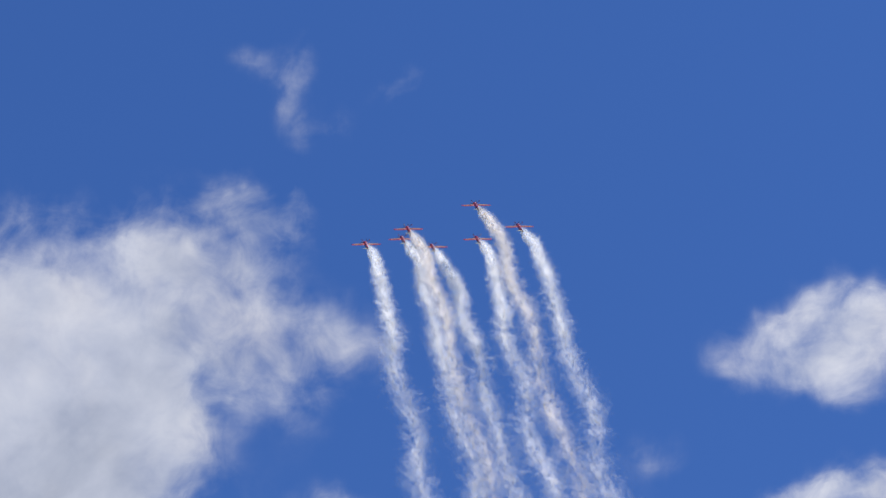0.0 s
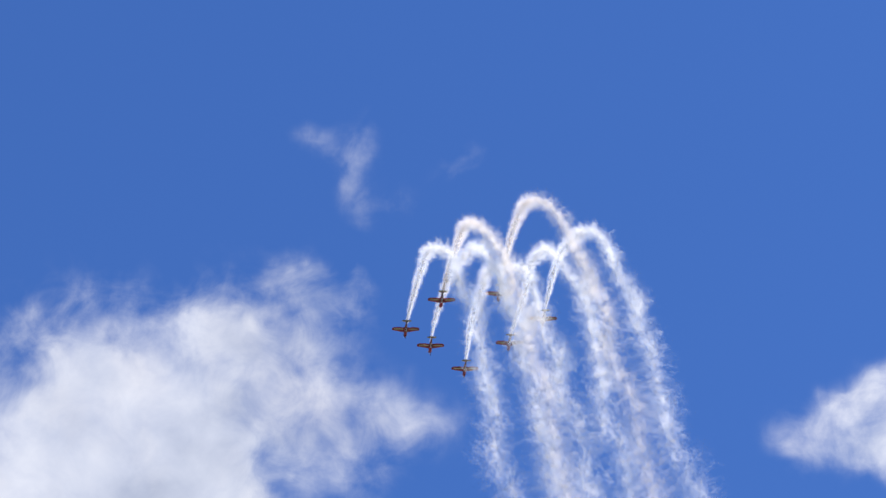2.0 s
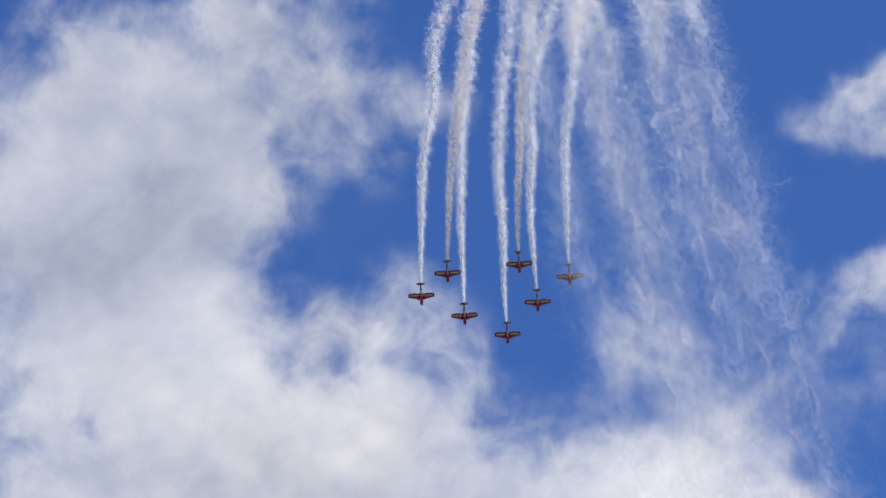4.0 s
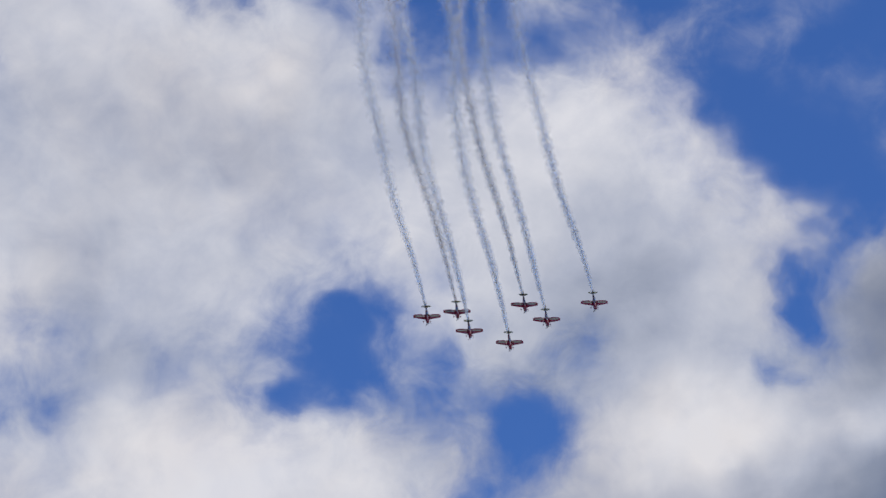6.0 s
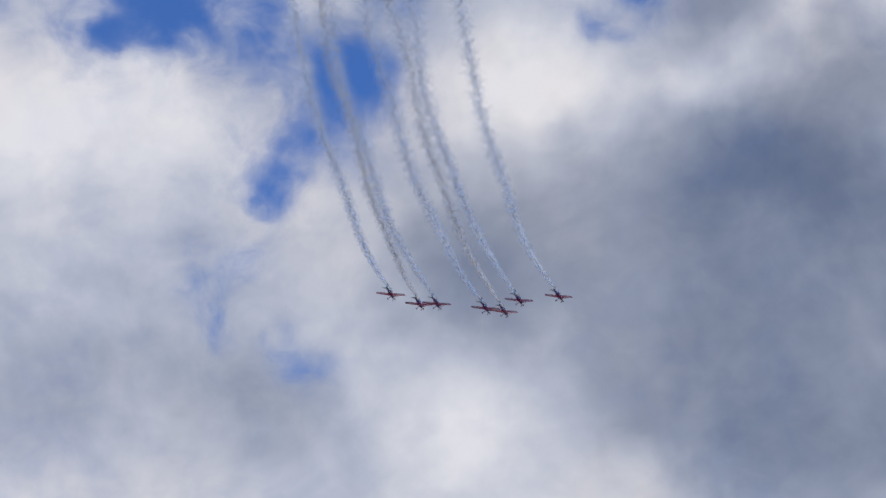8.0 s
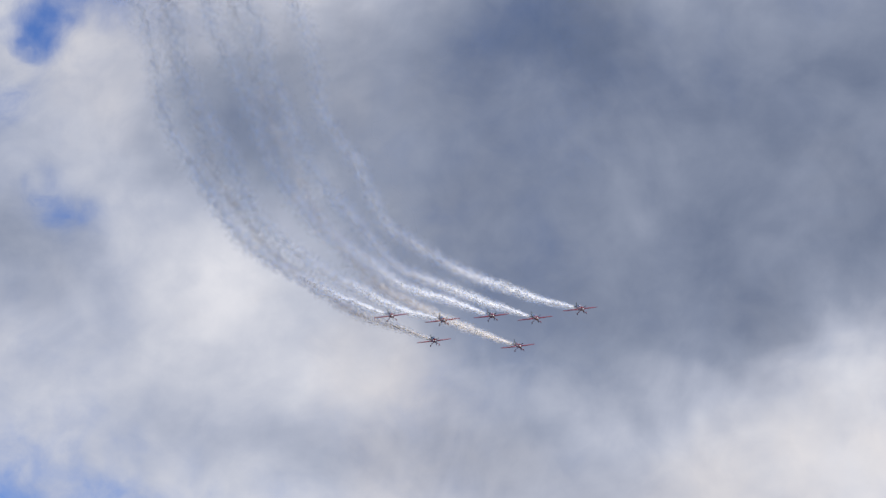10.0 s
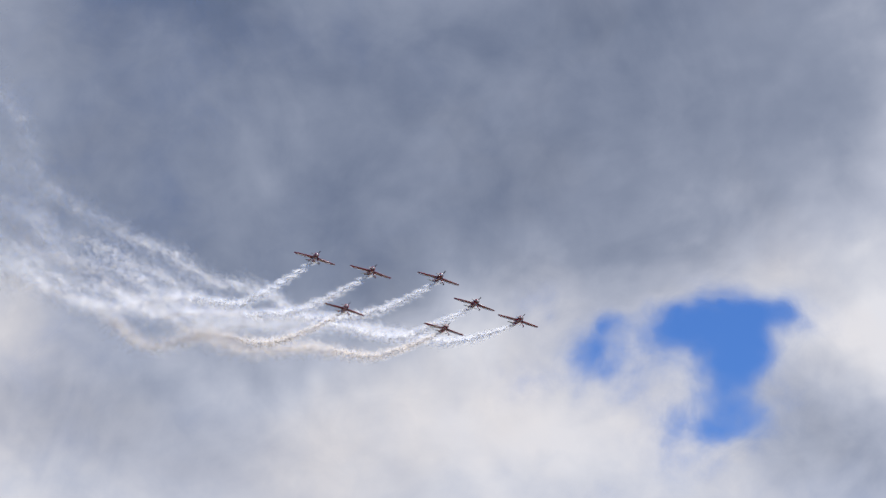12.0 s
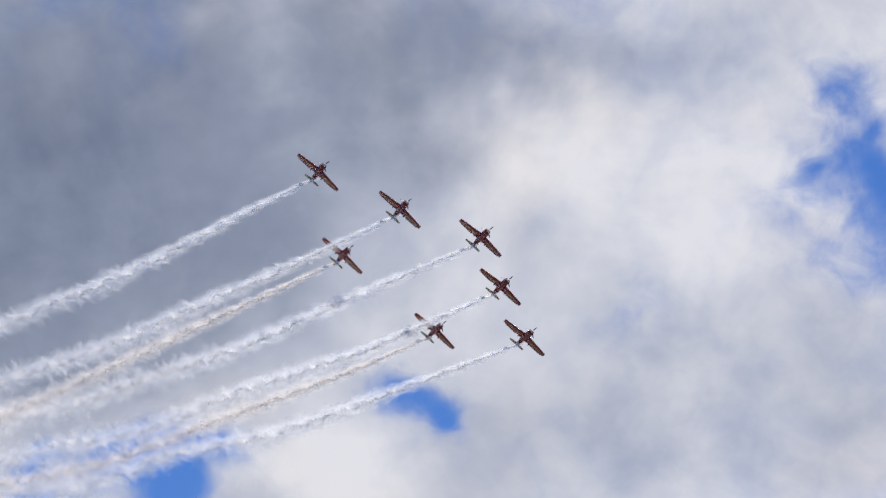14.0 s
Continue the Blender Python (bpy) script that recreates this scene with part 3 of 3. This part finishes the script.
# patches of painted cloud shade: positive amounts darken, negative ones look sunlit
GREYS_A = [
    (-11.4, 39.4, 2.6, 1.3, 0.14), (-13.3, 38.7, 3.4, 0.8, 0.25), (-9.3, 38.0, 2.1, 0.8, -0.05), (-8.4, 34.1, 1.9, 1.2, 0.15),
    (-4.8, 31.2, 3.9, 1.5, 0.04), (-11.7, 32.7, 2.6, 1.3, 0.12), (-6.6, 33.3, 3.9, 1.5, 0.14), (-6.2, 28.6, 3.6, 0.9, 0.25),
    (-4.8, 23.7, 5.4, 1.4, 0.28), (-8.9, 30.6, 1.9, 1.9, 0.1), (5.5, 30.7, 2.2, 2.6, 0.2), (-6.4, 20.0, 3.2, 1.9, 0.35),
    (0.4, 20.0, 2.6, 0.8, 0.25), (-1.7, 22.3, 1.9, 1.0, 0.15),
]
GREYS_B = [
    (12.7, 30.0, 1.9, 2.4, 0.55), (11.5, 23.9, 3.4, 2.6, 0.75), (5.9, 23.2, 2.2, 1.2, 0.4), (10.9, 24.2, 3.4, 2.1, 0.45),
    (4.6, 29.0, 2.6, 1.9, 0.25), (13.3, 24.1, 2.8, 3.0, 0.4), (12.2, 29.5, 1.3, 0.9, 0.4), (10.0, 20.7, 3.2, 1.7, 0.4),
    (12.9, 23.3, 4.3, 2.8, 0.2), (13.3, 18.3, 3.2, 1.3, 0.4), (9.8, 21.0, 0.8, 0.8, -0.15), (2.6, 18.7, 2.8, 1.9, 0.3),
    (0.0, 20.4, 2.6, 1.5, 0.25), (3.1, 25.8, 1.5, 1.9, 0.25), (2.2, 27.5, 1.8, 1.5, 0.25), (-13.2, 41.5, 3.2, 2.3, 0.14),
    (-12.0, 33.6, 2.6, 1.2, -0.06),
]
GREYS_C = [
    (15.0, 23.3, 4.3, 3.0, 0.66), (21.2, 22.3, 3.9, 2.8, 0.65), (17.1, 20.1, 4.3, 1.5, 0.6), (10.9, 21.7, 1.7, 2.1, 0.45),
    (11.3, 19.1, 1.5, 1.0, 0.3), (24.6, 20.5, 1.9, 1.5, 0.5), (9.1, 15.6, 3.2, 0.8, 0.4), (13.7, 16.7, 2.6, 0.8, 0.24),
    (14.4, 14.8, 2.6, 0.8, 0.1), (17.1, 18.5, 3.2, 0.8, 0.4), (6.4, 23.0, 1.0, 1.3, 0.3), (22.5, 19.2, 2.6, 0.6, 0.3),
]
GREYS_D = [
    (15.2, 23.6, 3.9, 2.8, 0.3), (22.9, 23.2, 4.3, 2.3, 0.25), (28.5, 22.9, 2.6, 2.1, 0.45), (20.8, 20.0, 5.2, 1.2, 0.3),
    (14.1, 17.3, 1.9, 1.0, 0.15), (29.6, 17.9, 0.6, 0.6, 0.1), (33.0, 22.7, 1.0, 1.3, 0.2), (24.7, 25.7, 3.9, 2.8, 0.45),
    (29.9, 26.0, 2.6, 1.5, 0.3), (36.8, 26.0, 4.3, 0.9, 0.4), (27.5, 21.0, 3.2, 1.7, 0.22), (36.2, 17.7, 3.2, 1.4, 0.18),
    (41.8, 17.3, 2.6, 1.5, 0.2), (26.8, 26.5, 5.2, 2.8, 0.45), (32.5, 27.1, 3.2, 1.3, 0.3), (40.4, 19.9, 2.6, 0.8, 0.15),
]
GREYS_E = [
    (19.1, 16.7, 1.9, 0.9, -0.15), (21.7, 14.9, 2.6, 1.0, -0.15), (7.0, 14.7, 1.3, 1.0, -0.06), (10.6, 24.2, 2.1, 1.7, -0.12),
    (29.3, 14.6, 1.9, 1.7, 0.3), (6.2, 19.3, 2.3, 1.7, -0.28), (20.8, 15.1, 3.2, 0.9, -0.15), (29.9, 17.0, 1.4, 1.5, -0.15),
    (35.9, 23.6, 1.9, 1.2, -0.12), (40.6, 24.7, 1.9, 0.9, -0.12), (30.8, 17.4, 1.9, 0.9, -0.15), (8.6, 26.8, 2.3, 0.9, -0.18),
    (-6.2, 26.6, 2.6, 1.4, -0.12), (-6.8, 26.4, 3.2, 1.5, -0.12), (8.3, 27.4, 2.6, 1.0, -0.15), (4.3, 34.0, 3.9, 1.0, -0.09),
    (-10.0, 36.9, 4.3, 2.6, 0.03), (-10.9, 41.3, 4.5, 3.2, 0.15), (14.2, 28.0, 0.5, 1.2, -0.18),
]
GREYS_F = [
    (8.4, 27.0, 2.2, 1.2, -0.22), (-3.3, 25.8, 2.6, 2.2, -0.14), (5.2, 19.6, 2.2, 1.2, -0.08), (11.6, 27.2, 0.8, 0.5, -0.28),
    (12.7, 27.9, 0.7, 0.5, -0.32), (13.9, 28.7, 0.6, 0.5, -0.32), (13.5, 23.8, 2.8, 2.2, 0.2), (13.3, 19.4, 2.4, 1.4, 0.2),
    (41.0, 21.8, 2.6, 1.8, -0.14), (36.5, 24.4, 1.8, 1.1, -0.14), (31.7, 16.6, 1.8, 1.0, -0.18), (1.9, 32.4, 3.4, 1.3, -0.12),
    (9.6, 23.2, 1.8, 2.0, -0.2), (11.0, 16.6, 2.0, 1.4, -0.15), (5.4, 16.0, 1.8, 1.2, 0.18), (17.2, 24.6, 2.4, 1.6, 0.15), (28.6, 15.0, 1.4, 1.0, 0.2),
]
GREYS = GREYS_A + GREYS_B + GREYS_C + GREYS_D + GREYS_E + GREYS_F
cloud('cumulus_cloud', 'large bright white cumulus cloud with soft ragged edges', 4200, [
    (-11.1, 41.4, 2.4, 2.1, 0.98), (-12.0, 39.3, 3.2, 2.7, 0.98), (-9.3, 44.8, 0.9, 0.9, 0.88), (-12.8, 42.5, 1.4, 0.9, 0.75),
    (-7.2, 44.9, 1.2, 1.0, 0.5), (-5.4, 45.8, 0.8, 0.6, 0.42), (-4.5, 46.5, 0.4, 0.5, 0.3), (-6.3, 43.5, 1.2, 1.2, 0.28),
    (-4.1, 42.8, 1.4, 1.0, 0.28), (-2.6, 43.0, 0.9, 0.9, 0.32), (-5.1, 41.1, 1.3, 0.9, 0.26), (-9.6, 40.6, 1.5, 1.8, 0.95),
    (-12.0, 41.4, 2.5, 2.8, 0.98), (-6.3, 43.0, 1.2, 1.2, 0.28), (-5.5, 41.2, 1.1, 0.8, 0.3), (-12.8, 40.1, 3.6, 1.4, 0.95),
])
cloud('wispy_cloud', 'thin faint wisp of white cloud in blue sky', 4150, [
    (-5.1, 49.0, 0.45, 0.8, 0.30), (-4.5, 47.9, 0.7, 0.6, 0.26), (-6.7, 49.2, 0.6, 0.4, 0.26), (-3.1, 48.1, 0.4, 0.3, 0.22),
    (-1.5, 48.7, 0.6, 0.3, 0.24),
])
cloud('cumulus_cloud', 'ragged white cumulus cloud with feathered edges', 4250, [
    (12.5, 43.0, 1.2, 0.7, 0.52), (10.7, 42.7, 1.3, 0.7, 0.42), (11.9, 41.8, 1.3, 1.0, 0.4), (9.2, 42.0, 0.9, 0.6, 0.3),
    (12.0, 41.2, 0.9, 0.7, 0.3), (13.5, 42.6, 1.0, 0.9, 0.55), (6.3, 39.9, 1.2, 0.5, 0.36), (11.3, 38.7, 0.9, 0.3, 0.55),
    (12.7, 38.8, 0.6, 0.5, 0.7), (10.0, 38.3, 1.1, 0.6, 0.5), (8.6, 37.5, 0.5, 0.8, 0.42), (11.5, 38.0, 1.3, 1.1, 0.56),
    (8.0, 36.7, 0.4, 0.6, 0.42),
])
cloud('wispy_cloud', 'hazy broken veil of thin white cloud', 4300, [
    (3.4, 37.5, 1.2, 0.9, 0.42), (5.3, 36.3, 1.6, 0.9, 0.24), (1.1, 35.9, 1.3, 1.0, 0.26), (5.9, 38.7, 1.3, 1.4, 0.12),
])
cloud('cumulus_bank', 'broad bank of white cumulus with grey hollows', 4400, [
    (-10.8, 37.2, 3.1, 1.5, 0.98), (-9.7, 35.0, 3.9, 1.9, 0.98), (-5.0, 37.7, 1.2, 0.9, 0.58), (-3.0, 39.1, 0.8, 0.8, 0.62),
    (-4.1, 36.2, 2.0, 1.4, 0.62), (-2.4, 36.1, 1.0, 1.7, 0.62), (-7.9, 32.1, 6.0, 3.0, 0.99), (-2.7, 34.2, 2.0, 1.3, 0.95),
    (0.4, 33.2, 3.1, 1.5, 0.97), (3.3, 34.0, 2.3, 0.9, 0.92), (4.7, 33.1, 2.6, 1.7, 0.97), (7.2, 33.3, 0.9, 0.8, 0.8),
    (6.0, 31.6, 2.8, 1.6, 0.97), (8.8, 31.4, 1.3, 1.0, 0.8), (9.9, 32.8, 0.7, 0.7, 0.62), (-7.2, 31.5, 5.3, 3.5, 0.98),
])
cloud('cumulus_bank', 'low bank of broken cumulus below a blue gap', 4450, [
    (-7.4, 25.7, 5.9, 4.6, 0.99), (-1.7, 26.1, 3.5, 2.6, 0.97), (-2.4, 23.8, 4.3, 2.3, 0.98), (1.8, 29.5, 3.4, 2.8, 0.95),
    (6.0, 31.1, 3.6, 3.5, 0.97), (8.5, 31.0, 3.0, 3.9, 0.9), (6.8, 26.3, 4.3, 3.1, 0.98), (-0.2, 22.6, 3.9, 3.9, 0.95),
    (3.1, 21.6, 4.3, 3.4, 0.97), (-3.7, 21.4, 5.9, 4.3, 0.98), (-1.5, 19.2, 5.9, 4.3, 0.98), (5.3, 18.3, 5.4, 3.1, 0.98),
])
cloud('rain_cloud', 'heavy dark grey cloud deck with a bright rim', 4500, [
    (13.0, 29.6, 2.4, 3.5, 0.98), (10.9, 24.4, 4.3, 3.6, 0.98), (8.0, 23.3, 4.5, 3.2, 0.98), (12.2, 23.9, 4.3, 5.4, 0.99),
    (12.2, 23.7, 5.4, 6.7, 0.99), (8.8, 21.6, 5.9, 5.4, 0.99), (15.7, 22.4, 7.0, 5.4, 0.99), (22.6, 22.2, 5.9, 4.6, 0.99),
    (7.7, 16.4, 5.9, 4.6, 0.99), (14.4, 15.7, 5.9, 4.3, 0.99), (18.4, 18.8, 4.3, 3.0, 0.98), (24.5, 19.9, 3.9, 2.2, 0.97),
])
cloud('cumulus_bank', 'towering white cumulus beneath a grey deck', 4600, [
    (20.3, 14.6, 5.2, 2.6, 0.99), (23.1, 16.6, 2.6, 1.9, 0.95), (24.9, 14.5, 3.9, 2.6, 0.98), (18.8, 14.8, 6.7, 3.1, 0.99),
    (23.5, 16.1, 3.9, 2.6, 0.97), (30.2, 17.2, 3.0, 2.8, 0.98), (28.8, 14.7, 3.4, 2.3, 0.98), (31.4, 14.9, 3.4, 2.8, 0.98),
    (29.7, 19.7, 3.9, 2.6, 0.98), (24.3, 22.2, 9.8, 5.2, 0.99), (31.2, 22.5, 5.2, 4.4, 0.99),
])
cloud('cumulus_bank', 'pale grey-white cumulus mass with blue gaps', 4650, [
    (29.6, 25.1, 8.5, 5.2, 0.99), (37.3, 23.1, 5.4, 3.9, 0.99), (37.7, 19.6, 6.4, 4.5, 0.99), (30.8, 17.0, 4.3, 3.1, 0.98),
    (36.1, 16.9, 6.4, 3.9, 0.99), (41.9, 18.0, 4.3, 3.6, 0.99), (43.6, 26.0, 3.4, 2.3, 0.97), (41.7, 26.0, 4.1, 2.3, 0.98),
    (26.8, 20.5, 5.9, 3.9, 0.98), (24.1, 17.4, 4.3, 2.6, 0.97), (42.6, 20.8, 3.4, 2.1, 0.9),
])

# ---- unseen clouds added overhead and behind the viewer ----
def add_unseen_cloud(x, y, along, across, turn, high=1500.0):
    """An added flat-based cloud that stays out of view, thinning out all round."""
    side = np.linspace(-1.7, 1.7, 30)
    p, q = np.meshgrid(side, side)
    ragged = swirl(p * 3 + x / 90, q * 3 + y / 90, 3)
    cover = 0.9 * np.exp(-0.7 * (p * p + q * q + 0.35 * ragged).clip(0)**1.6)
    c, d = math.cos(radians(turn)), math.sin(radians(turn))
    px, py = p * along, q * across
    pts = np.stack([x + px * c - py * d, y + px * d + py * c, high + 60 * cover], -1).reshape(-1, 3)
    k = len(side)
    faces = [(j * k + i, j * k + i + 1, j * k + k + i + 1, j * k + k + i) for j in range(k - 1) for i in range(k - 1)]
    data = bpy.data.meshes.new("unseen_cloud")
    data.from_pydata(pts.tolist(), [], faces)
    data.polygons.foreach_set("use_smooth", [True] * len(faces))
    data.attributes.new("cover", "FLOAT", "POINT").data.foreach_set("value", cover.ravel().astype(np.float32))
    data.attributes.new("painted_shade", "FLOAT", "POINT").data.foreach_set("value", np.full(k * k, 0.35, np.float32))
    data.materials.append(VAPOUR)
    return tagged(new("unseen_cloud", data), "unseen cumulus cloud added overhead", "cloud", "", "structure")


# the first is put between the sun and the dive, to shade its smoke
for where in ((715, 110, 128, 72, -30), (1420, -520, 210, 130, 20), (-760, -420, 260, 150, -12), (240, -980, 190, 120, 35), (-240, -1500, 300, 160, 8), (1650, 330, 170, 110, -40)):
    add_unseen_cloud(*where)

# ---- ground under the viewer ----
bm = bmesh.new()
bmesh.ops.create_circle(bm, cap_ends=True, radius=4900, segments=64)
tagged(new("ground", mesh_of("ground", bm, meadow(), False)), "open dry grass and tarmac airfield reaching to the horizon", "ground", "", "structure")


# ---- what moves ----
def motions():
    ticks = [round(k * STEP, 2) for k in range(141)]
    for plane, course in zip(planes, COURSES):
        walk(plane, [(t, attitude(Vector(course.at(t)), *nosed(t, *heading_near(t)[:2]))) for t in ticks])
        prop = next(o for o in plane.children if o.name.startswith("propeller"))
        walk(prop, [(t, pose(0, 2.24, 0, 0, 85 * k, 0)) for k, t in enumerate(ticks)])
    slow = [round(k * 0.2, 2) for k in range(71)]
    for n, (puffs, course) in enumerate(zip(trails, COURSES)):
        for puff, age in zip(puffs, AGES):
            rows = []
            for t in slow:
                born, stray = t - age, 0.42 * min(age, 3.0)**0.8
                f, u, way, _ = heading_near(born)
                late = float(np.clip((born - 11) / 0.6, 0, 1))
                sink = float(np.interp(born, [k[0] for k in WASH], [k[1] for k in WASH])) * (1 - math.exp(-age / (0.8 - 0.38 * late))) + 0.8 * late * age
                place = Vector(course.at(born)) - f * 2.3 + WIND * age - u * (0.38 + sink)
                side = (u - way * u.dot(way)).normalized()
                place = place + side * stray * (math.sin(4.7 * born + 2.3 * n) + 0.7 * math.sin(9.1 * born + 4.1 * n))
                place = place + way.cross(side) * stray * (math.sin(5.9 * born + 1.7 * n) + 0.7 * math.sin(8.3 * born + 3.3 * n))
                rows.append((t, attitude(place, way, side)))
            walk(puff, rows)


motions()
